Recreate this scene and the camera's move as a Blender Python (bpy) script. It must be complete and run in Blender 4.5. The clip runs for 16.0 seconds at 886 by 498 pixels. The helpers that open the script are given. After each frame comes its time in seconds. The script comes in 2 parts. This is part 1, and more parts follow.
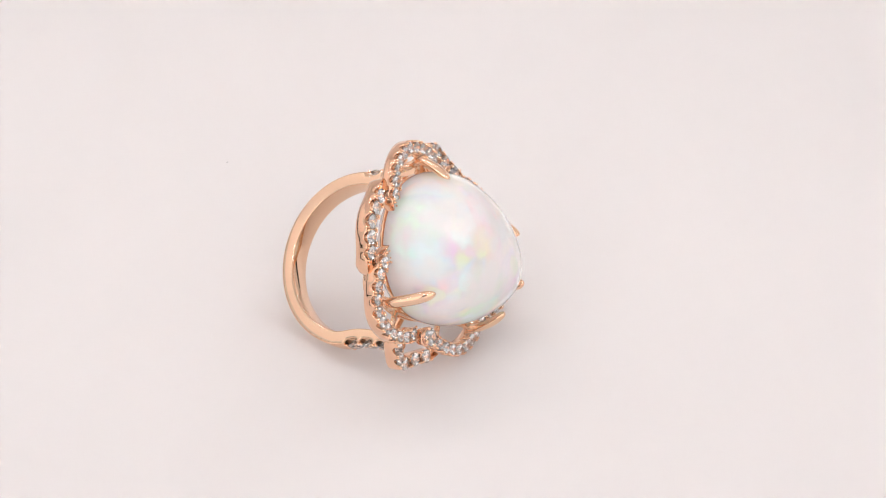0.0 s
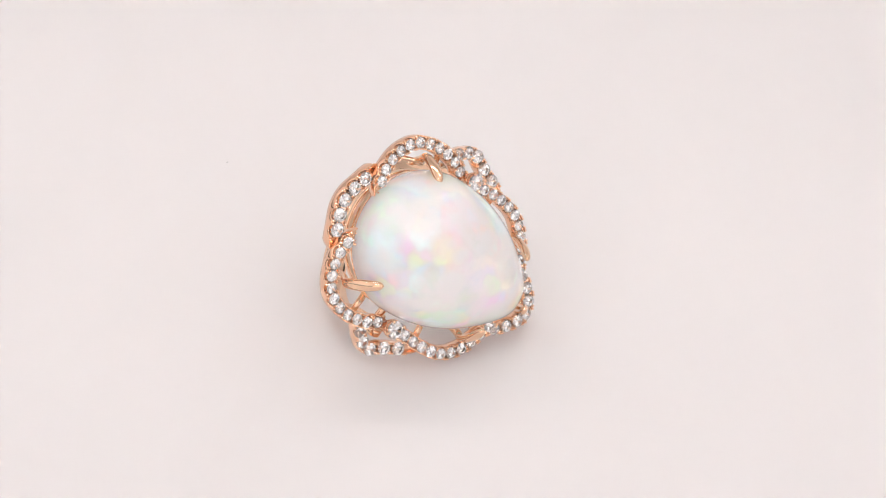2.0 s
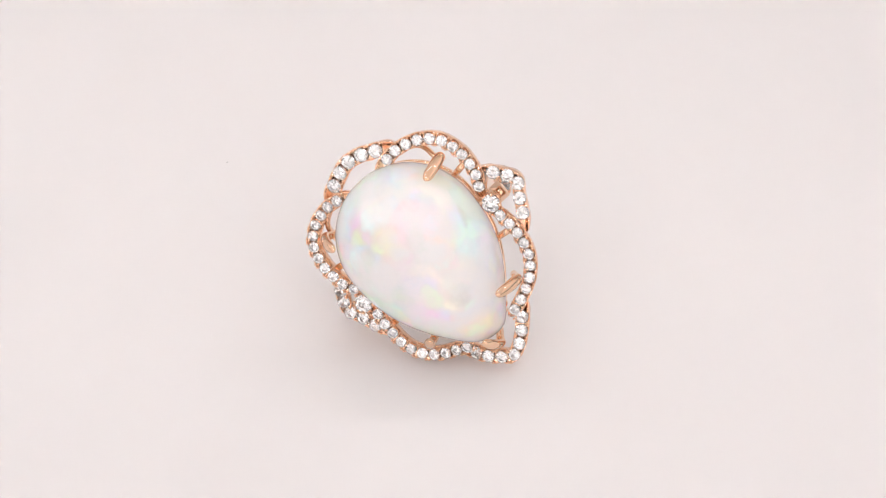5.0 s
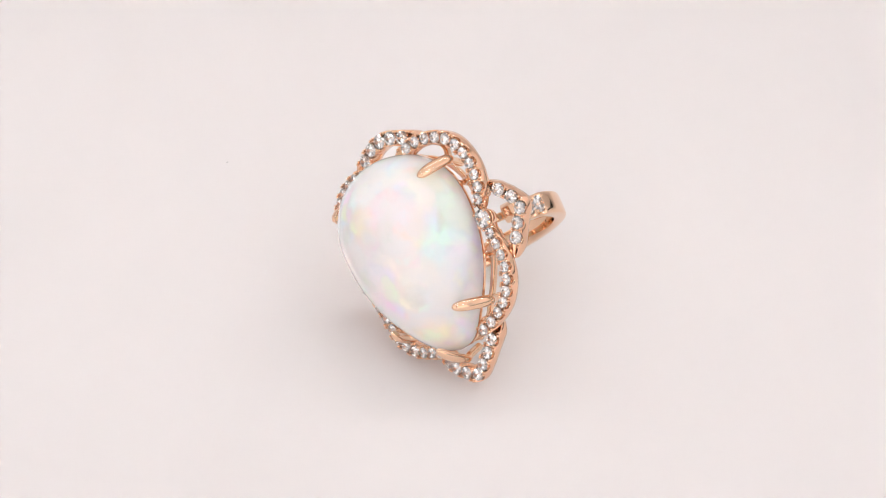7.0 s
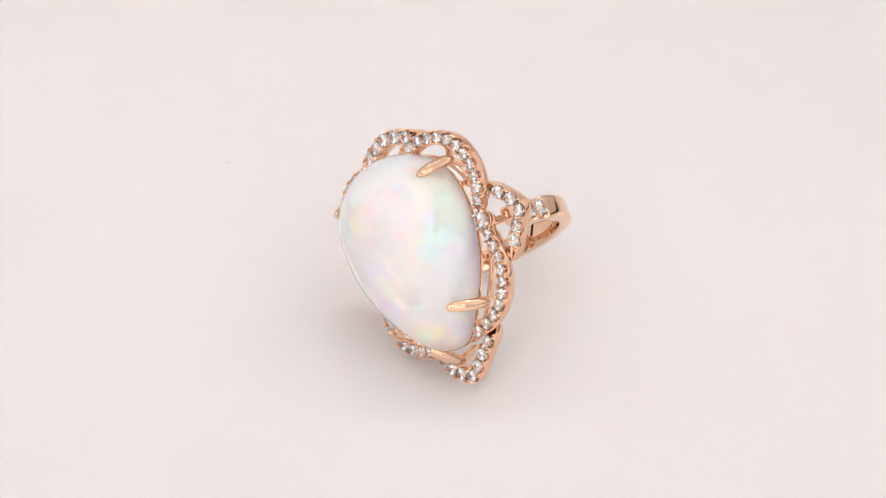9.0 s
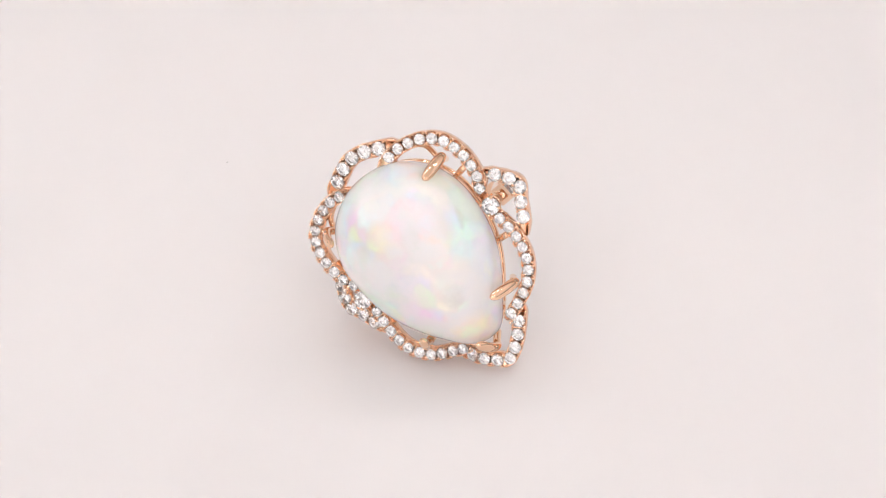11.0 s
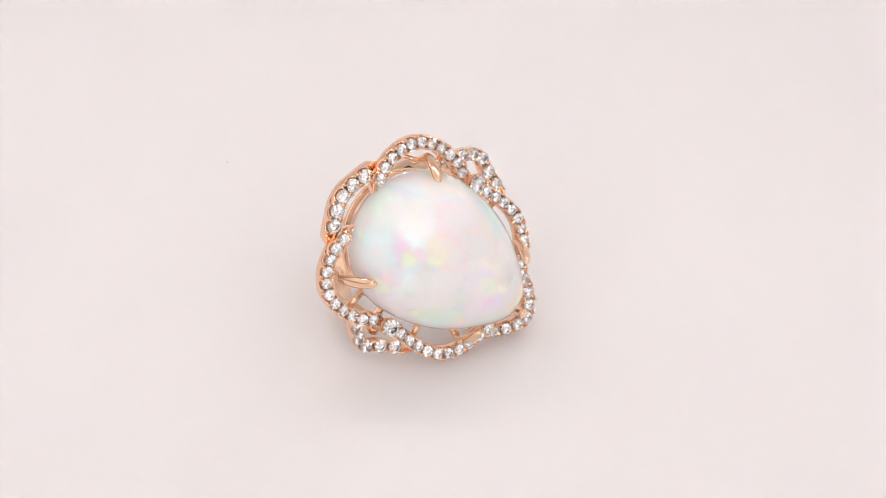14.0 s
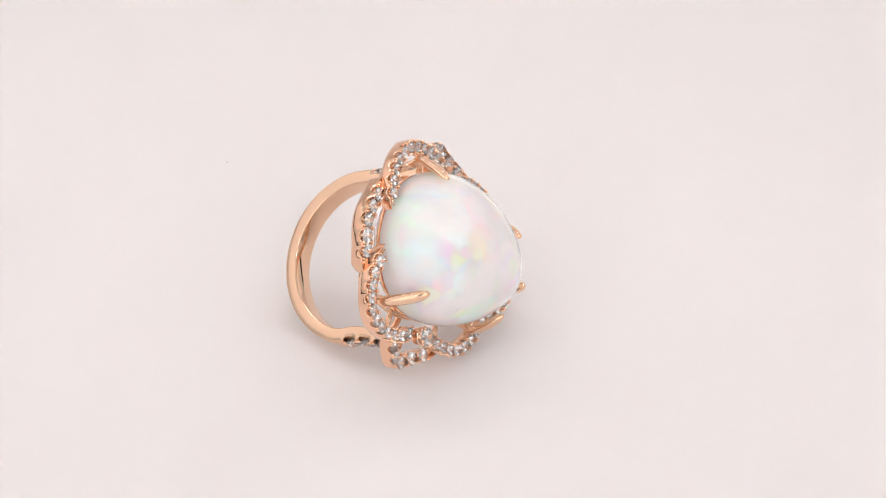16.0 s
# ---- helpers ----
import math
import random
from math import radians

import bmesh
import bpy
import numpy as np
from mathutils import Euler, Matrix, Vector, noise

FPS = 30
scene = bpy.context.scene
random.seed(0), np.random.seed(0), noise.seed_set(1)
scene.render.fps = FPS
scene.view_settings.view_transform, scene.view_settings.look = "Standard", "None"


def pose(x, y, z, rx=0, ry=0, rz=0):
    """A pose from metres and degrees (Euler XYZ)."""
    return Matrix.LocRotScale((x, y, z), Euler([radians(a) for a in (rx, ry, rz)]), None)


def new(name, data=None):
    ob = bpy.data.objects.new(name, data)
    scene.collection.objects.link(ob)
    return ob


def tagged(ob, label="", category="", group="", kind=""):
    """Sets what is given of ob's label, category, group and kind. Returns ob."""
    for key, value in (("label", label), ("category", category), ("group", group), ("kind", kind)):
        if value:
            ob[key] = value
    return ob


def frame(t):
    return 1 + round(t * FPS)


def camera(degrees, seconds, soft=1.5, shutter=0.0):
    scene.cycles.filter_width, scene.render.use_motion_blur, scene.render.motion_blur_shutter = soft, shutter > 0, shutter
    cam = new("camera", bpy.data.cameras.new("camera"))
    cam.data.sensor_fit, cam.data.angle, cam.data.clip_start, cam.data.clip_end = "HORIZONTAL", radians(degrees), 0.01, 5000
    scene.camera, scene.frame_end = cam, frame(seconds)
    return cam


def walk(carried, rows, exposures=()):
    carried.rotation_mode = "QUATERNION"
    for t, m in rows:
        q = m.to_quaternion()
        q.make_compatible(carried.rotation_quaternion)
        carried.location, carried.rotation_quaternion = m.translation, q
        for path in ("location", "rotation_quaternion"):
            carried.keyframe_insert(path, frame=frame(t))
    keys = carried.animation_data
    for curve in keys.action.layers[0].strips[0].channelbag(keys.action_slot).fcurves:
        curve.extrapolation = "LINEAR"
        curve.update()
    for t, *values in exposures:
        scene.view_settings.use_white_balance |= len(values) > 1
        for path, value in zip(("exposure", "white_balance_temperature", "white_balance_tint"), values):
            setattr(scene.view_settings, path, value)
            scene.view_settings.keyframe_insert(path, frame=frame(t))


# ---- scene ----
# One ring on a white turntable inside a light tent. The camera stands still, the ring turns.
MM = 0.001
cam = camera(25.0, 16.0, soft=1.0)
CAM_POSE = pose(0.0, -0.175, 0.12995, 56.0, 0, -0.26)
walk(cam, [(0.0, CAM_POSE), (16.0, CAM_POSE)])

# ---------------------------------------------------------------- world and light
world = bpy.data.worlds.new("tent_air")
scene.world = world
world.use_nodes = True
world.node_tree.nodes["Background"].inputs["Color"].default_value = (1.0, 0.97, 0.95, 1)
world.node_tree.nodes["Background"].inputs["Strength"].default_value = 0.04
CEILING_FILL_WATTS = 0.13
SIDE_WATTS = 0.14
FRONT_WATTS = 0.31
LED_FRONT, LED_BACK = 36.0, 42.0


def area_lamp(name, m, sx, sy, watts, colour):
    data = bpy.data.lights.new(name, "AREA")
    data.shape, data.size, data.size_y, data.energy, data.color = "RECTANGLE", sx, sy, watts, colour
    ob = new(name, data)
    ob.matrix_world = m
    return ob


WARM = (1.0, 0.958, 0.955)
# added fill over the whole ceiling; the LED strips are the actual source
area_lamp("ceiling_fill", pose(0, 0, 0.4592), 0.84, 0.84, CEILING_FILL_WATTS, WARM)
# added fill lamps on the two front flaps, with a camera gap between them
area_lamp("front_fill", pose(-0.24, -0.458, 0.225, 90, 0, 0), 0.38, 0.43, FRONT_WATTS, WARM)
area_lamp("front_fill", pose(0.24, -0.458, 0.225, 90, 0, 0), 0.38, 0.43, FRONT_WATTS, WARM)
# added fill lamps just inside the two sides of the tent
area_lamp("side_fill", pose(-0.43, 0.10, 0.27, 0, -90, 0), 0.3, 0.7, SIDE_WATTS, WARM)
area_lamp("side_fill", pose(0.43, 0.10, 0.27, 0, 90, 0), 0.3, 0.7, SIDE_WATTS, WARM)


# ---------------------------------------------------------------- materials
def material(name):
    mat = bpy.data.materials.new(name)
    mat.use_nodes = True
    return mat, mat.node_tree.nodes, mat.node_tree.links, mat.node_tree.nodes["Principled BSDF"]


def add_node(nodes, kind, **values):
    nd = nodes.new(kind)
    for key, value in values.items():
        nd.inputs[key].default_value = value
    return nd


def mix_colour(nodes, links, fac, a, b):
    nd = nodes.new("ShaderNodeMix")
    nd.data_type = "RGBA"
    for slot, value in ((0, fac), (6, a), (7, b)):
        if isinstance(value, (int, float)):
            nd.inputs[slot].default_value = value
        elif isinstance(value, tuple):
            nd.inputs[slot].default_value = (*value, 1)
        else:
            links.new(value, nd.inputs[slot])
    return nd.outputs[2]


def ramp(nodes, links, source, stops):
    nd = nodes.new("ShaderNodeValToRGB")
    els = nd.color_ramp.elements
    while len(els) < len(stops):
        els.new(0.5)
    for el, (p, c) in zip(els, stops):
        el.position, el.color = p, (*c, 1)
    links.new(source, nd.inputs[0])
    return nd.outputs[0]


def gold_material(name, colour, rough):
    mat, nodes, links, bsdf = material(name)
    geo = nodes.new("ShaderNodeTexCoord")
    big = add_node(nodes, "ShaderNodeTexNoise", Scale=260.0, Detail=3.0)
    fine = add_node(nodes, "ShaderNodeTexNoise", Scale=2600.0, Detail=4.0)
    links.new(geo.outputs["Object"], big.inputs["Vector"])
    links.new(geo.outputs["Object"], fine.inputs["Vector"])
    darker = tuple(c * 0.93 for c in colour)
    links.new(mix_colour(nodes, links, big.outputs["Fac"], colour, darker), bsdf.inputs["Base Color"])
    rg = nodes.new("ShaderNodeMapRange")
    rg.inputs["To Min"].default_value, rg.inputs["To Max"].default_value = rough * 0.7, rough * 1.4
    links.new(fine.outputs["Fac"], rg.inputs["Value"])
    links.new(rg.outputs[0], bsdf.inputs["Roughness"])
    bump = add_node(nodes, "ShaderNodeBump", Strength=0.06, Distance=0.00003)
    links.new(fine.outputs["Fac"], bump.inputs["Height"])
    links.new(bump.outputs[0], bsdf.inputs["Normal"])
    bsdf.inputs["Metallic"].default_value = 1.0
    return mat


def diamond_material():
    mat, nodes, links, bsdf = material("diamond")
    bsdf.inputs["Base Color"].default_value = (1.0, 1.0, 1.0, 1)
    bsdf.inputs["Roughness"].default_value = 0.0
    bsdf.inputs["IOR"].default_value = 2.15
    bsdf.inputs["Transmission Weight"].default_value = 1.0
    return mat


def opal_material():
    """Milky white body with soft pastel flashes in flakes of a millimetre or two."""
    mat, nodes, links, bsdf = material("white_opal")
    tc = nodes.new("ShaderNodeTexCoord")
    warp = add_node(nodes, "ShaderNodeTexNoise", Scale=220.0, Detail=3.0)
    links.new(tc.outputs["Object"], warp.inputs["Vector"])
    mixv = nodes.new("ShaderNodeMix")
    mixv.data_type = "VECTOR"
    mixv.inputs[0].default_value = 0.004
    links.new(tc.outputs["Object"], mixv.inputs[4])
    links.new(warp.outputs["Color"], mixv.inputs[5])
    tint = (0.878, 0.87, 0.878)
    for scale, lo, hi, most, fog_scale in ((250.0, 0.32, 0.58, 0.22, 170.0), (520.0, 0.42, 0.64, 0.15, 330.0)):
        flake = nodes.new("ShaderNodeTexVoronoi")
        flake.feature = "SMOOTH_F1"
        flake.inputs["Scale"].default_value = scale
        flake.inputs["Smoothness"].default_value = 0.7
        links.new(mixv.outputs[1], flake.inputs["Vector"])
        vivid = nodes.new("ShaderNodeHueSaturation")
        vivid.inputs["Saturation"].default_value, vivid.inputs["Value"].default_value = 0.85, 1.6
        links.new(flake.outputs["Color"], vivid.inputs["Color"])
        fog = add_node(nodes, "ShaderNodeTexNoise", Scale=fog_scale, Detail=3.0)
        links.new(tc.outputs["Object"], fog.inputs["Vector"])
        amount = ramp(nodes, links, fog.outputs["Fac"], [(lo, (0, 0, 0)), (hi, (most, most, most))])
        tint = mix_colour(nodes, links, amount, tint, vivid.outputs[0])
    links.new(tint, bsdf.inputs["Base Color"])
    bsdf.inputs["Roughness"].default_value = 0.03
    bsdf.inputs["IOR"].default_value = 1.45
    bsdf.inputs["Subsurface Weight"].default_value = 1.0
    bsdf.inputs["Subsurface Radius"].default_value = (1.0, 0.9, 0.85)
    bsdf.inputs["Subsurface Scale"].default_value = 0.006
    bsdf.inputs["Coat Weight"].default_value = 0.8
    bsdf.inputs["Coat Roughness"].default_value = 0.01
    return mat


def plain_material(name, colour, rough, grain, spread=0.97):
    mat, nodes, links, bsdf = material(name)
    tc = nodes.new("ShaderNodeTexCoord")
    broad = add_node(nodes, "ShaderNodeTexNoise", Scale=14.0, Detail=2.0)
    fine = add_node(nodes, "ShaderNodeTexNoise", Scale=grain, Detail=5.0)
    for nd in (broad, fine):
        links.new(tc.outputs["Object"], nd.inputs["Vector"])
    low = tuple(c * spread for c in colour)
    links.new(mix_colour(nodes, links, broad.outputs["Fac"], colour, low), bsdf.inputs["Base Color"])
    bump = add_node(nodes, "ShaderNodeBump", Strength=0.05, Distance=0.00005)
    links.new(fine.outputs["Fac"], bump.inputs["Height"])
    links.new(bump.outputs[0], bsdf.inputs["Normal"])
    bsdf.inputs["Roughness"].default_value = rough
    return mat


def glow_material(name, colour, strength):
    mat, nodes, links, bsdf = material(name)
    bsdf.inputs["Base Color"].default_value = (0.8, 0.8, 0.8, 1)
    bsdf.inputs["Emission Color"].default_value = (*colour, 1)
    bsdf.inputs["Emission Strength"].default_value = strength
    return mat


GOLD = gold_material("rose_gold", (0.96, 0.67, 0.465), 0.05)
GOLD_PAVE = gold_material("rose_gold_pave", (0.95, 0.62, 0.43), 0.08)
DIAMOND = diamond_material()
OPAL = opal_material()
SHEET = plain_material("white_acrylic", (0.855, 0.825, 0.824), 0.42, 900.0, 0.985)
milk = SHEET.node_tree.nodes["Principled BSDF"].inputs
milk["Subsurface Weight"].default_value, milk["Subsurface Scale"].default_value = 1.0, 0.006
milk["Subsurface Radius"].default_value = (1.0, 0.97, 0.95)
FABRIC = plain_material("white_tent_fabric", (0.82, 0.797, 0.787), 0.9, 500.0)
DARK = plain_material("dark_reflection_backing", (0.05, 0.047, 0.045), 0.9, 60.0)
STRIP = plain_material("white_strip_board", (0.7, 0.7, 0.68), 0.6, 300.0)
LED = glow_material("led_glow", (1.0, 0.97, 0.965), LED_FRONT)
LED_FAR = glow_material("led_glow_far", (1.0, 0.97, 0.965), LED_BACK)
DUST = plain_material("grey_dust", (0.7, 0.68, 0.68), 0.95, 4000.0)


# ---------------------------------------------------------------- mesh helpers
def part(name, bm, mat, parent=None, label=""):
    me = bpy.data.meshes.new(name)
    bmesh.ops.recalc_face_normals(bm, faces=bm.faces[:])
    bm.to_mesh(me)
    bm.free()
    me.materials.append(mat)
    ob = new(name, me)
    ob.parent = parent
    if label:
        ob["label"] = label
    return ob


def smooth(ob):
    for p in ob.data.polygons:
        p.use_smooth = True
    return ob


def box(bm, x0, x1, y0, y1, z0, z1):
    vs = [bm.verts.new((x, y, z)) for z in (z0, z1) for x, y in ((x0, y0), (x1, y0), (x1, y1), (x0, y1))]
    for f in ((0, 3, 2, 1), (4, 5, 6, 7), (0, 1, 5, 4), (1, 2, 6, 5), (2, 3, 7, 6), (3, 0, 4, 7)):
        bm.faces.new([vs[i] for i in f])


def spline(ctrl, steps=24):
    """Catmull-Rom through the control points."""
    pts = [Vector(p) for p in ctrl]
    pts = [2 * pts[0] - pts[1]] + pts + [2 * pts[-1] - pts[-2]]
    out = []
    for i in range(1, len(pts) - 2):
        a, b, c, d = pts[i - 1:i + 3]
        for k in range(steps):
            t = k / steps
            out.append(0.5 * (2 * b + (c - a) * t + (2 * a - 5 * b + 4 * c - d) * t * t + (3 * b - a - 3 * c + d) * t ** 3))
    out.append(pts[-2])
    return out


class Path:
    """A line that can be asked for the place and direction at a length along it."""

    def __init__(self, pts):
        self.pts = pts
        self.cum = [0.0]
        for a, b in zip(pts, pts[1:]):
            self.cum.append(self.cum[-1] + (b - a).length)
        self.length = self.cum[-1]

    def at(self, d):
        d = min(max(d, 0.0), self.length)
        i = min(int(np.searchsorted(self.cum, d, side="right")) - 1, len(self.pts) - 2)
        a, b = self.pts[i], self.pts[i + 1]
        f = (d - self.cum[i]) / max(self.cum[i + 1] - self.cum[i], 1e-9)
        e = 0.12
        lo, hi = self.raw(d - e), self.raw(d + e)
        return a.lerp(b, f), (hi - lo).normalized()

    def raw(self, d):
        d = min(max(d, 0.0), self.length)
        i = min(int(np.searchsorted(self.cum, d, side="right")) - 1, len(self.pts) - 2)
        f = (d - self.cum[i]) / max(self.cum[i + 1] - self.cum[i], 1e-9)
        return self.pts[i].lerp(self.pts[i + 1], f)

    def nearest(self, p):
        k = min(range(len(self.pts)), key=lambda i: (self.pts[i] - p).length)
        return self.cum[k]


def loft(bm, rings, closed=False):
    """Skin between rings of points (millimetres), with end caps unless closed."""
    loops = [[bm.verts.new(p * MM) for p in ring] for ring in rings]
    n = len(loops[0])
    pairs = list(zip(loops, loops[1:])) + ([(loops[-1], loops[0])] if closed else [])
    for a, b in pairs:
        for i in range(n):
            bm.faces.new((a[i], a[(i + 1) % n], b[(i + 1) % n], b[i]))
    if not closed:
        bm.faces.new(loops[0][::-1])
        bm.faces.new(loops[-1])


UP = Vector((0, 0, 1))


def brilliant_mesh():
    """A round brilliant of radius 1: table, star and bezel facets, girdle, pavilion and culet."""
    bm = bmesh.new()
    for r, z, n, turn in ((0.55, 0.30, 8, 0.5), (0.80, 0.19, 8, 0.0), (1.0, 0.03, 16, 0.0), (1.0, -0.03, 16, 0.0), (0.50, -0.45, 8, 0.5), (0.03, -0.86, 4, 0.0)):
        for i in range(n):
            a = 2 * math.pi * (i + turn) / n
            bm.verts.new((r * math.cos(a), r * math.sin(a), z))
    bmesh.ops.convex_hull(bm, input=bm.verts[:])
    bmesh.ops.recalc_face_normals(bm, faces=bm.faces[:])
    me = bpy.data.meshes.new("diamond")
    bm.to_mesh(me)
    bm.free()
    me.materials.append(DIAMOND)
    return me


def bead_mesh():
    bm = bmesh.new()
    bmesh.ops.create_icosphere(bm, subdivisions=1, radius=1.0)
    me = bpy.data.meshes.new("bead")
    bm.to_mesh(me)
    bm.free()
    me.materials.append(GOLD)
    for p in me.polygons:
        p.use_smooth = True
    return me


GEM, BEAD = brilliant_mesh(), bead_mesh()


def set_gem(parent, p, normal, along, radius):
    z = normal.normalized()
    x = (along - z * along.dot(z)).normalized()
    y = z.cross(x)
    m = Matrix((x, y, z)).transposed().to_4x4()
    m = m @ pose(0, 0, 0, random.uniform(-5, 5), random.uniform(-5, 5), random.uniform(0, 45))
    ob = new("diamond", GEM)
    ob.parent = parent
    ob.matrix_basis = Matrix.Translation(p * MM) @ m @ Matrix.Diagonal((radius * MM, radius * MM, radius * MM, 1))
    return ob


def set_bead(parent, p, radius):
    ob = new("bead", BEAD)
    ob.parent = parent
    ob.matrix_basis = Matrix.Translation(p * MM) @ Matrix.Diagonal((radius * MM, radius * MM, radius * 1.2 * MM, 1))
    return ob


def ribbon(name, parent, ctrl, first, last, count, width, depth, label, up=None, gem_scale=0.47):
    """A swept gold ribbon with scalloped shoulders, and a row of diamonds with shared beads along its crest."""
    path = Path(spline(ctrl))
    d0, d1 = path.nearest(Vector(first)), path.nearest(Vector(last))
    gap = (d1 - d0) / max(count - 1, 1)
    rings = []
    n = max(int(path.length / 0.10), 16)
    up_at = up or (lambda d: UP)
    for k in range(n + 1):
        d = path.length * k / n
        p, tan = path.at(d)
        top = up_at(d)
        top = (top - tan * top.dot(tan)).normalized()
        side = tan.cross(top)
        end = min(d / 1.5, (path.length - d) / 1.5, 1.0)
        taper = 0.1 + 0.9 * math.sqrt(max(end, 0.0))
        inside = d0 - gap * 0.5 < d < d1 + gap * 0.5
        off = abs((d - d0 + gap * 0.5) % gap - gap * 0.5) / gap
        cut = max(0.0, 1 - (off / 0.33) ** 2) if inside else 0.0
        hw = width * 0.5 * taper
        dp = depth * (0.2 + 0.8 * taper)
        edge = -0.02 - 0.38 * cut
        outer = 1 if side.dot(Vector((p.x - 1.5, p.y, 0))) > 0 else -1
        lo_n, lo_p = (0.72, 0.5) if outer > 0 else (0.5, 0.72)
        mid_n, mid_p = (1.0, 0.9) if outer > 0 else (0.9, 1.0)
        prof = [(-hw * lo_n, -dp), (-hw * mid_n, -dp * 0.86), (-hw * (0.5 + 0.5 * mid_n), -dp * 0.6), (-hw, edge - 0.10), (-hw * 0.93, edge), (-hw * 0.55, -0.30 - 0.42 * cut),
                (0.0, -0.38 - 0.6 * cut), (hw * 0.55, -0.30 - 0.42 * cut), (hw * 0.93, edge), (hw, edge - 0.10), (hw * (0.5 + 0.5 * mid_p), -dp * 0.6), (hw * mid_p, -dp * 0.86), (hw * lo_p, -dp)]
        rings.append([p + side * a + top * b for a, b in prof])
    bm = bmesh.new()
    loft(bm, rings)
    ob = smooth(part(name, bm, GOLD_PAVE, parent, label))
    for i in range(count):
        d = d0 + gap * i
        p, tan = path.at(d)
        top = up_at(d)
        top = (top - tan * top.dot(tan)).normalized()
        side = tan.cross(top)
        set_gem(ob, p + top * 0.02, top + UP, tan, gap * gem_scale)
        for j in ((-0.5, 0.5) if i == 0 else (0.5,)):
            for e in (-0.15, 0.15):
                q, tq = path.at(d + gap * j + e)
                tp = (top - tq * top.dot(tq)).normalized()
                sd = tq.cross(tp)
                for s in (-1, 1):
                    set_bead(ob, q + sd * s * width * 0.41 + tp * 0.10, 0.16)
    return ob


def wire(name, parent, pts, rx, rz, mat, label="", closed=False, sides=8, up=UP):
    """A rounded wire along points; rx across, rz along the up direction."""
    rings = []
    n = len(pts)
    for k, p in enumerate(pts):
        a, b = (pts[k - 1], pts[(k + 1) % n]) if closed else (pts[max(k - 1, 0)], pts[min(k + 1, n - 1)])
        tan = (b - a).normalized()
        top = (up - tan * up.dot(tan)).normalized()
        side = tan.cross(top)
        ring = []
        for i in range(sides):
            an = 2 * math.pi * (i + 0.5) / sides
            c, s = math.cos(an), math.sin(an)
            ring.append(p + side * (rx * math.copysign(abs(c) ** 0.6, c)) + top * (rz * math.copysign(abs(s) ** 0.6, s)))
        rings.append(ring)
    bm = bmesh.new()
    loft(bm, rings, closed)
    return smooth(part(name, bm, mat, parent, label))


# ---------------------------------------------------------------- light tent
def slab(name, x0, x1, y0, y1, z0, z1, mat):
    bm = bmesh.new()
    box(bm, x0, x1, y0, y1, z0, z1)
    return tagged(part(name, bm, mat), kind="structure")


def build_tent():
    bm = bmesh.new()
    prof = [(-0.46, 0.0)] + [(0.30 + 0.14 * math.sin(a), 0.14 - 0.14 * math.cos(a)) for a in np.linspace(0, math.pi / 2, 14)] + [(0.44, 0.46)]
    upper = [[bm.verts.new((x, y, z)) for y, z in prof] for x in (-0.44, 0.44)]
    lower = [[bm.verts.new((x, y + (0.006 if z > 0.01 else 0), z - 0.006)) for y, z in prof] for x in (-0.44, 0.44)]
    n = len(prof)
    for i in range(n - 1):
        bm.faces.new((upper[0][i], upper[1][i], upper[1][i + 1], upper[0][i + 1]))
        bm.faces.new((lower[0][i + 1], lower[1][i + 1], lower[1][i], lower[0][i]))
    for s in (0, 1):
        for i in range(n - 1):
            bm.faces.new((upper[s][i], upper[s][i + 1], lower[s][i + 1], lower[s][i]))
    bm.faces.new((upper[0][0], upper[1][0], lower[1][0], lower[0][0]))
    bm.faces.new((upper[0][-1], upper[1][-1], lower[1][-1], lower[0][-1]))
    floor = smooth(part("floor", bm, SHEET))
    tagged(floor, "smooth matt white sheet sweeping up behind the ring", "floor", kind="structure")
    slab("wall_west", -0.45, -0.44, -0.46, 0.46, 0.035, 0.46, FABRIC)
    slab("wall_east", 0.44, 0.45, -0.46, 0.46, 0.035, 0.46, FABRIC)
    slab("wall_north", -0.45, 0.45, 0.452, 0.462, -0.006, 0.46, FABRIC)
    bm = bmesh.new()
    box(bm, -0.45, -0.05, -0.472, -0.462, -0.006, 0.46)
    box(bm, 0.05, 0.45, -0.472, -0.462, -0.006, 0.46)
    box(bm, -0.05, 0.05, -0.472, -0.462, -0.006, 0.20)
    box(bm, -0.05, 0.05, -0.472, -0.462, 0.42, 0.46)
    tagged(part("wall_south", bm, FABRIC), kind="structure")
    # unseen near-black wall and slab, added so the gold picks up dark reflections
    slab("wall_dark_added", -0.7, 0.7, -0.79, -0.78, -0.3, 1.0, DARK)
    slab("table", -0.7, 0.7, -0.78, -0.474, -0.03, -0.008, DARK)
    slab("ceiling", -0.45, 0.45, -0.472, 0.462, 0.46, 0.47, FABRIC)


def build_led_strip(y, glow):
    strip = tagged(new("led_strip"), "thin white strip of small bright lights on the tent ceiling", "light strip", group="light strips")
    strip.location = (0, y, 0.455)
    bm = bmesh.new()
    box(bm, -0.43, 0.43, -0.009, 0.009, -0.002, 0.004)
    part("board", bm, STRIP, strip)
    bm = bmesh.new()
    box(bm, -0.0075, 0.0075, -0.0035, 0.0035, -0.0042, -0.002)
    first = part("led", bm, glow, strip)
    first.location = (-0.41, 0, 0)
    for i in range(1, 42):
        led = new("led", first.data)
        led.parent = strip
        led.location = (-0.41 + 0.02 * i, 0, 0)


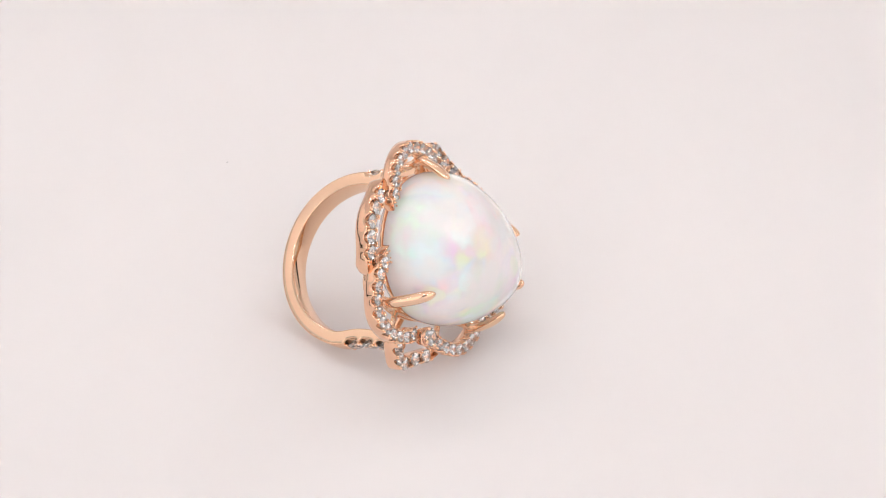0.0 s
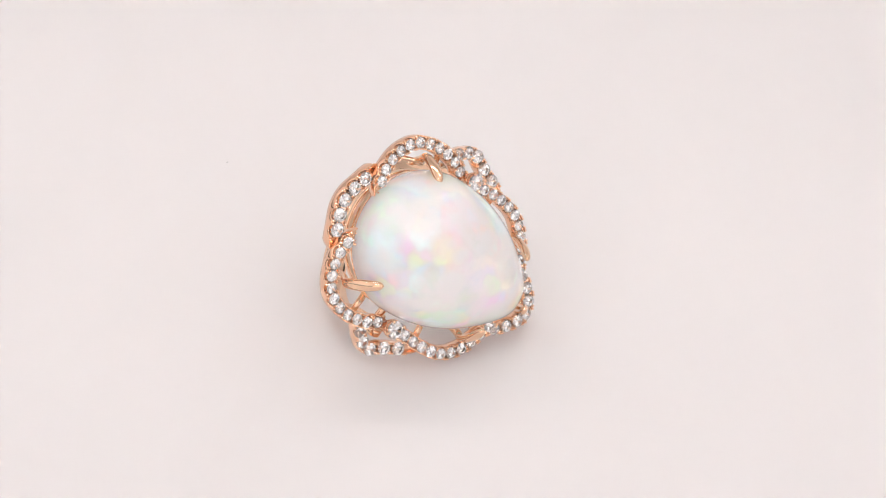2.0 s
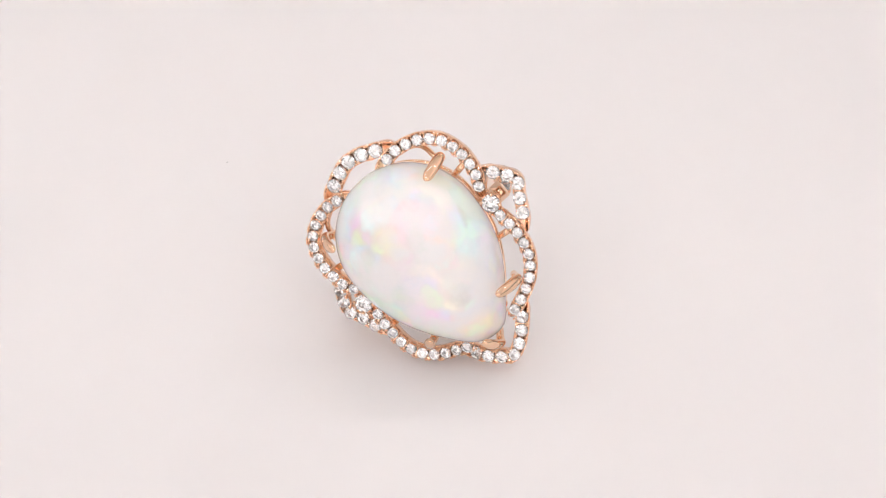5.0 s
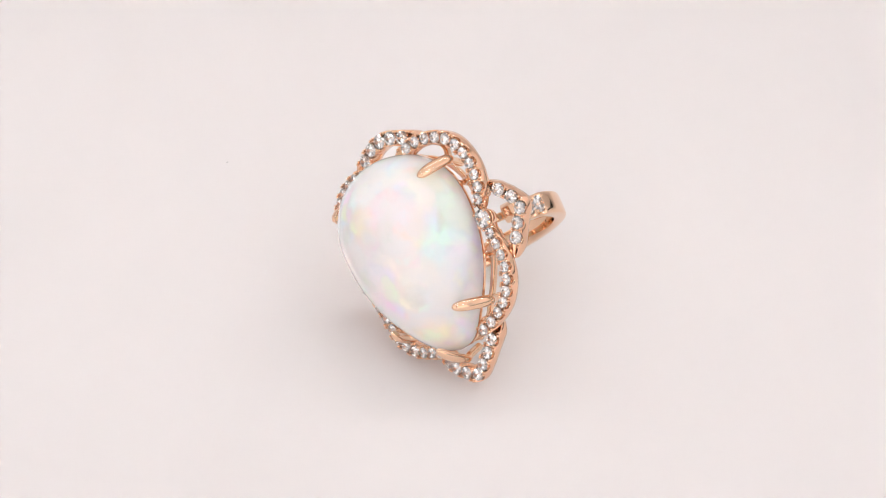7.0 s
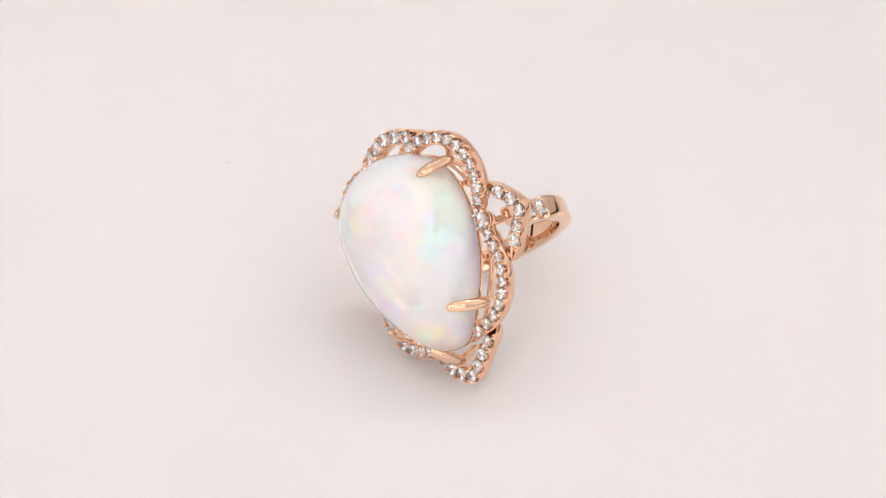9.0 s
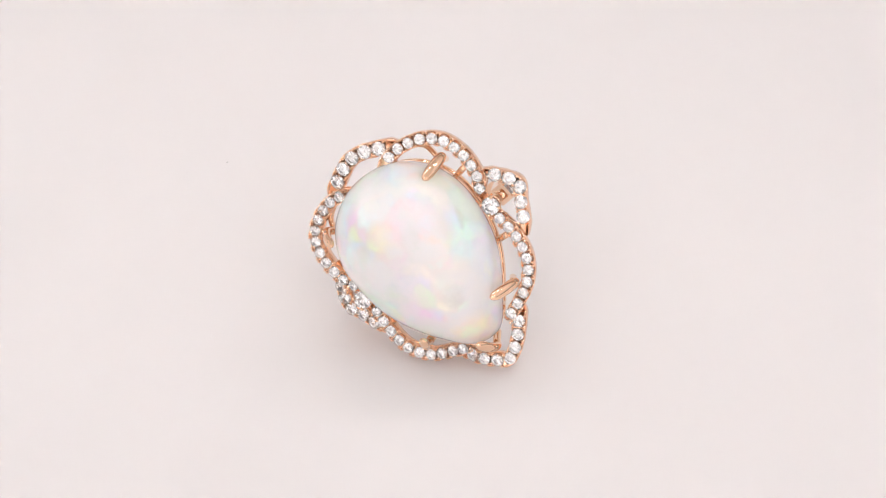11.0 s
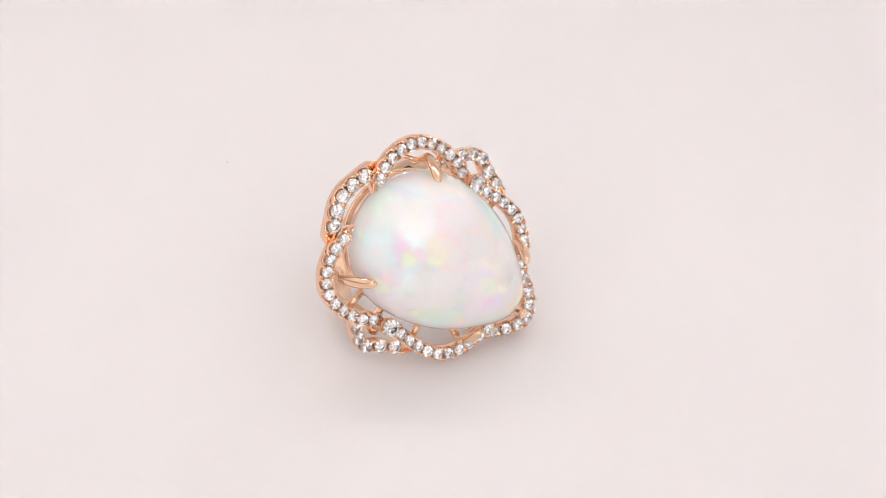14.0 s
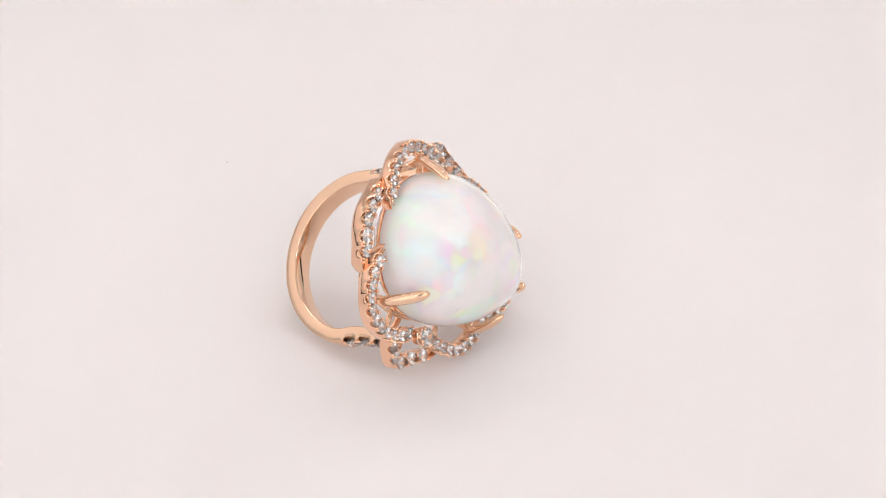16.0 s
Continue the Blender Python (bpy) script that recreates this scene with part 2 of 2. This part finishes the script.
build_tent()
build_led_strip(0.16, LED_FAR)
build_led_strip(-0.30, LED)
spot = tagged(new("spot_cluster"), "three tiny bright lights beside the front light strip", "light")
spot.location = (-0.05, -0.37, 0.458)
for x, y in ((-0.012, 0.0), (0.0, -0.012), (0.016, 0.004)):
    bm = bmesh.new()
    bmesh.ops.create_cone(bm, cap_ends=True, segments=12, radius1=0.005, radius2=0.004, depth=0.004)
    part("led", bm, LED, spot).location = (x, y, 0)


# ---------------------------------------------------------------- the ring, in millimetres: x to the pear's tip, y across, z out of the face
OP_MC, OP_R, OP_TAIL, OP_TIP, OP_TAPER, OP_S0 = -1.33, 7.9, 8.1, 12.2, 0.84, 0.2
OP_H, OP_P, OP_Q, OP_W0 = 7.7, 2.21, 2.04, 1.01


def pear(a, grow=0.0, rise=0.0):
    """Pear outline at the angle a, moved outwards by grow; it gets rounder with the rise up the dome, 0 to 1."""
    def raw(b):
        c, s = math.cos(b), math.sin(b)
        x = (OP_TIP - OP_MC) * c if c > 0 else OP_TAIL * c
        y = OP_R * math.copysign(abs(s) ** (1 + OP_TAPER * (1 - 0.97 * rise) * max(c, 0) * (1 - max(c, 0) ** 6)), s)
        return Vector((x, y, 0))
    p = raw(a)
    if grow:
        t = (raw(a + 0.01) - raw(a - 0.01)).normalized()
        p = p + t.cross(UP) * grow
    return p + Vector((OP_MC, OP_S0, 0))


def build_opal(parent):
    bm = bmesh.new()
    seg = 96
    levels = [(-1.1, 0.80), (-0.9, 0.88), (-0.2, 0.955), (0.6, 0.99), (OP_W0, 1.0)]
    for h in np.sin(np.linspace(0.0, math.pi / 2, 30))[1:]:
        h = min(h, 0.9995)
        levels.append((OP_W0 + OP_H * h, (1 - h ** OP_P) ** (1 / OP_Q)))
    mid = Vector((OP_MC, OP_S0, 0))
    rings = []
    for z, f in levels:
        h = max(z - OP_W0, 0) / OP_H
        rings.append([mid + (pear(2 * math.pi * i / seg, 0.0, h) - mid) * f + Vector((-0.63 * h, -0.04 * h, z)) for i in range(seg)])
    loft(bm, rings)
    return smooth(part("opal", bm, OPAL, parent, "milky white pear-shaped opal dome with pastel flashes"))


def build_prong(parent, base, tip):
    """A leaf-shaped claw from beside the girdle up and over onto the dome."""
    base, tip = Vector(base), Vector(tip)
    out = Vector((base.x - tip.x, base.y - tip.y, 0)).normalized()
    bend = base.lerp(tip, 0.55) + out * 0.28
    foot = base + Vector((0, 0, -2.8)) - out * 0.9
    pts = spline([foot, base + Vector((0, 0, -1.0)) - out * 0.35, base, bend, tip], 14)
    rings = []
    n = len(pts)
    for k, p in enumerate(pts):
        a, b = pts[max(k - 1, 0)], pts[min(k + 1, n - 1)]
        tan = (b - a).normalized()
        front = (out - tan * out.dot(tan)).normalized()
        side = tan.cross(front)
        f = k / (n - 1)
        if f < 0.4:
            w, th = 0.46, 0.42
        else:
            g = (f - 0.4) / 0.6
            w = 0.46 + 0.17 * math.sin(math.pi * g) ** 0.6
            w *= math.sqrt(max(1 - g ** 12, 0.04))
            th = (0.42 + 0.06 * math.sin(math.pi * g)) * math.sqrt(max(1 - g ** 12, 0.04))
        rings.append([p + side * (w * math.cos(2 * math.pi * i / 12)) + front * (th * math.sin(2 * math.pi * i / 12)) for i in range(12)])
    bm = bmesh.new()
    loft(bm, rings)
    return smooth(part("prong", bm, GOLD, parent, "polished leaf-shaped rose gold claw"))


def build_shank(parent):
    cy, cz, r, lean = -0.55, -9.82, 8.82, -0.055
    upper = [(1.1, 9.6, -2.4), (1.05, 9.0, -4.3), (1.0, 8.65, -6.2), (0.92, 8.42, -8.2)]
    lower = [(1.6, -9.0, -8.2), (1.5, -9.05, -6.2), (1.4, -9.3, -4.3), (1.2, -10.1, -2.4)]
    pts = [Vector(p) for p in upper]
    for k in range(15):
        a = -math.pi * (0.03 + 0.94 * k / 14)
        y = r * math.cos(a)
        pts.append(Vector((1.26 + lean * y, cy + y, cz + r * math.sin(a))))
    pts += [Vector(p) for p in lower]
    path = Path(spline(pts, 8))
    centre = Vector((1.2, cy, cz))

    def section(d):
        p, tan = path.at(d)
        out = p - centre
        out.x = 0
        out = (out - tan * out.dot(tan)).normalized()
        return p, tan, out, tan.cross(out)

    gems = []
    for s in (1, -1):
        for y, z in ((8.6, -8.8), (8.8, -6.75), (9.2, -4.65)):
            gems.append(path.nearest(Vector((1.2, y * s, z))))
    rings = []
    n = 420
    for k in range(n + 1):
        d = path.length * k / n
        p, tan, out, sd = section(d)
        f = min(d, path.length - d)
        hw = 1.27 - 0.3 * max(0, 1 - f / 6.0)
        ht = 0.75
        nub = 0.25 + 0.75 * math.sqrt(min(f / 1.2, 1.0))
        hw, ht = hw * nub, ht * nub
        near = min(abs(d - g) for g in gems)
        cut = max(0.0, 1 - (near / 0.95) ** 4)
        prof = [(hw, 0.0), (hw, ht - 0.22 - 0.42 * cut), (hw - 0.07, ht - 0.07 - 0.42 * cut), (hw - 0.2, ht - 0.42 * cut), (hw * 0.55, ht + 0.03 - 0.6 * cut), (0.0, ht + 0.05 - 0.95 * cut)]
        prof += [(-x, y) for x, y in prof[-2::-1]]
        prof += [(-hw, -ht + 0.16), (-hw + 0.05, -ht + 0.05), (-hw + 0.16, -ht), (hw - 0.16, -ht), (hw - 0.05, -ht + 0.05), (hw, -ht + 0.16)]
        rings.append([p + sd * a + out * b for a, b in prof])
    bm = bmesh.new()
    loft(bm, rings)
    shank = smooth(part("shank", bm, GOLD, parent, "polished plain rose gold band with diamond-set shoulders"))
    for d in gems:
        q, tan, out, sd = section(d)
        set_gem(shank, q + out * 0.80, out, tan, 0.92)
        for e in (-1, 1):
            for g in (-1, 1):
                set_bead(shank, q + out * 0.86 + tan * g * 0.80 + sd * e * 0.72, 0.2)
    return shank


def build_ring():
    ring = tagged(new("ring"), "rose gold ring with a pear opal and diamond petal halo", "ring")
    build_opal(ring)
    for base, tip in (((-6.0, 8.2, 1.2), (-5.2, 6.3, 4.65)), ((-7.15, -7.2, 1.2), (-5.75, -5.85, 5.5)), ((9.0, 6.0, 1.2), (8.5, 4.35, 5.25)),
                      ((8.7, -6.0, 1.2), (7.9, -4.4, 5.3)), ((13.3, -0.1, 1.0), (11.55, -0.2, 4.75))):
        build_prong(ring, base, tip)
    # wires that carry the stone
    wire("bezel_rail", ring, [pear(2 * math.pi * i / 72, -0.3) + Vector((0, 0, 0.3)) for i in range(72)], 0.20, 0.32, GOLD, closed=True)
    wire("gallery_rail", ring, [pear(2 * math.pi * i / 72, -0.7) + Vector((0, 0, -2.0)) for i in range(72)], 0.3, 0.36, GOLD, closed=True)
    for a in (1.115, 1.85, -1.115, -1.85):
        wire("post", ring, [pear(a, g) + Vector((0, 0, z)) for g, z in ((-0.3, 0.4), (-0.45, -0.7), (-0.7, -1.9))], 0.30, 0.30, GOLD, up=Vector((0.3, 0.9, 0.1)))
        end = Vector((4.7 if abs(a) < 1.5 else -3.8, math.copysign(8.7 if abs(a) < 1.5 else 9.5, a), -0.75))
        start = pear(a, -0.4) + Vector((0, 0, -0.7))
        wire("strut", ring, [start, start.lerp(end, 0.5), end], 0.36, 0.22, GOLD)
    for a in (0.5, -0.5, 2.75, -2.75):
        wire("post", ring, [pear(a, g) + Vector((0, 0, z)) for g, z in ((-0.3, 0.4), (-0.45, -0.7), (-0.7, -1.9))], 0.30, 0.30, GOLD, up=Vector((0.3, 0.9, 0.1)))
    for s in (1, -1):
        wire("scroll", ring, spline([(-9.2, 4.4 * s, -0.7), (-8.9, 5.6 * s, -0.9), (-7.9, 6.9 * s, -0.8), (-6.1, (7.5 if s > 0 else 6.8) * s, 0.1)], 6), 0.26, 0.42, GOLD)
        # arms from the shoulder under the halo to the basket
        wire("arm", ring, spline([(1.15, 9.3 * s, -3.3), (1.1, 8.0 * s, -3.5), (1.0, 5.6 * s, -2.4)], 6), 0.45, 0.28, GOLD)
    pave = "rose gold petal ribbon set with a row of diamonds"
    for s in (1, -1):
        ribbon("petal", ring, [(-8.35, 1.3 * s, 1.35), (-8.9, 2.5 * s, 1.4), (-9.4, 3.9 * s, 1.25), (-9.4, 5.5 * s, 1.05), (-8.75, 7.5 * s, 0.8), (-7.28, 9.15 * s, 0.6), (-4.74, 9.9 * s, 0.4), (-2.1, 9.6 * s, 0.3), (-0.97, 9.02 * s, 0.3), (0.3, 8.5 * s, -0.3)],
               (-9.36, 3.6 * s, 1.28), (-0.97, 9.02 * s, 0.3), 11, 1.5, 1.55, pave)
        # fine grains on the tapering tail of the petal
        tail = Path(spline([(-8.45, 1.5 * s, 1.4), (-8.9, 2.5 * s, 1.45), (-9.2, 3.15 * s, 1.4)]))
        for k in range(6):
            q, along = tail.at(tail.length * k / 5)
            across = along.cross(UP) * (0.14 + 0.05 * k)
            for e in (-1, 1):
                set_bead(ring, q + across * e, 0.11)
        swell = 0.16 if s < 0 else 0.0
        ribbon("petal", ring, [(1.1, 9.0 * s, -0.4), (2.6, 8.78 * s, 0.35), (5.0, 8.95 * s, 0.3), (7.7 + swell, (8.4 + swell) * s, 0.3), (9.82 + swell, (6.75 + swell) * s, 0.3), (11.05, 4.5 * s, 0.6), (11.42, 3.4 * s, 0.85), (11.6, 2.4 * s, 0.7)],
               (2.75, 8.8 * s, 0.35), (11.4, 3.4 * s, 0.85), 10, 1.45, 1.45, pave)
        dx, dz = (-0.45, 0.45) if s < 0 else (0.1, 0.0)
        ribbon("petal", ring, [(-2.6 + dx, 9.6 * s, -0.9 + dz), (-1.2 + dx, 10.7 * s, -1.3 + dz), (-0.2 + dx, 11.4 * s, -1.7 + dz), (1.1 + dx, 11.9 * s, -2.1 + dz), (2.6 + dx, 11.05 * s, -1.8 + dz), (4.1 + dx, 10.3 * s, -1.4 + dz), (6.0, 9.3 * s, -1.0)],
               (-1.2 + dx, 10.7 * s, -1.3 + dz), (4.1 + dx, 10.3 * s, -1.4 + dz), 5, 1.25, 1.6, pave)
        # the larger accent stone between two petals
        stone = Vector((1.15, 8.92, 0.75)) if s > 0 else Vector((0.85, -8.84, 1.2))
        bm = bmesh.new()
        loft(bm, [[stone + Vector((rr * math.cos(a), rr * math.sin(a), z)) for a in np.linspace(0, 2 * math.pi, 20, endpoint=False)]
                  for rr, z in ((0.5, -1.9), (0.85, -1.4), (1.02, -0.6), (0.98, -0.45), (0.86, -0.5), (0.3, -1.3))])
        seat = smooth(part("seat", bm, GOLD_PAVE, ring))
        set_gem(seat, stone, UP, Vector((1, 0, 0)), 0.98)
        for a in range(4):
            an = math.pi / 4 + a * math.pi / 2
            set_bead(seat, stone + Vector((math.cos(an), math.sin(an), 0.08)), 0.24)
    ribbon("petal", ring, [(10.5, 4.5, -1.2), (11.75, 3.9, -0.4), (13.35, 2.65, 0.35), (14.55, 1.3, 0.5), (15.25, -0.25, 0.3), (14.55, -1.3, 0.5), (13.35, -2.65, 0.35), (11.75, -3.9, -0.4), (10.5, -4.5, -1.2)],
           (12.65, 3.25, 0.1), (12.65, -3.25, 0.1), 7, 1.5, 1.5, pave)
    ribbon("petal", ring, [(-8.9, 5.0, -0.2), (-10.1, 4.1, 0.3), (-11.0, 2.4, 0.6), (-11.6, 0.8, 0.65), (-11.6, -0.8, 0.65), (-11.0, -2.4, 0.6), (-10.1, -4.1, 0.3), (-8.9, -5.0, -0.2)],
           (-10.75, 2.95, 0.5), (-10.75, -2.95, 0.5), 5, 1.7, 1.7, pave, gem_scale=0.48)
    build_shank(ring)
    return ring


RING = build_ring()

# a mote of dust lying on the sheet
bm = bmesh.new()
bmesh.ops.create_icosphere(bm, subdivisions=2, radius=0.00012)
for vert in bm.verts:
    vert.co += Vector((0.00008 * noise.noise(vert.co * 9000), 0, 0))
    vert.co.z *= 0.6
speck = part("dust_speck", bm, DUST)
speck.location = (-0.02582, 0.03693, 0.0001)
tagged(speck, "tiny grey mote of dust on the white sheet", "dust")


# ---------------------------------------------------------------- the turning
def ring_pose(degrees):
    """The ring's tilted pose on the turntable, turned about the upright axis through the origin."""
    u, v, n = Vector((0.98331459, 0.1819132, 0)), Vector((-0.05583947, 0.301835, 0.95172348)), Vector((0.17313106, -0.93584359, 0.3069567))
    m, s = (u - v).normalized(), (u + v).normalized()
    face = Matrix((m, s, n)).transposed().to_4x4()
    return pose(0, 0, 0, 0, 0, degrees) @ Matrix.Translation((-0.0014, -0.000367, 0.012775 + LIFT)) @ face


LIFT = -0.00045


def motions():
    turns = [(0.0, 50.6), (0.5, 43.6), (1.0, 36.6), (1.5, 29.4), (2.0, 22.0), (2.5, 14.5), (3.0, 7.2), (3.5, 0.0), (4.0, -7.2), (4.5, -14.7), (5.0, -22.4), (5.5, -30.2), (6.0, -37.9), (6.5, -45.4), (7.0, -52.6), (7.5, -59.6),
             (8.0, -66.5), (8.1, -68.0), (8.15, -68.6), (8.2, -68.1), (8.5, -63.3), (9.0, -56.2), (9.5, -49.0), (10.0, -41.7), (10.5, -34.4), (11.0, -27.1), (11.5, -19.6), (12.0, -12.1), (12.5, -4.6), (13.0, 3.0),
             (13.5, 10.6), (14.0, 18.1), (14.5, 25.6), (15.0, 33.1), (15.5, 40.6), (16.0, 47.6)]
    walk(RING, [(t, ring_pose(a)) for t, a in turns])


motions()
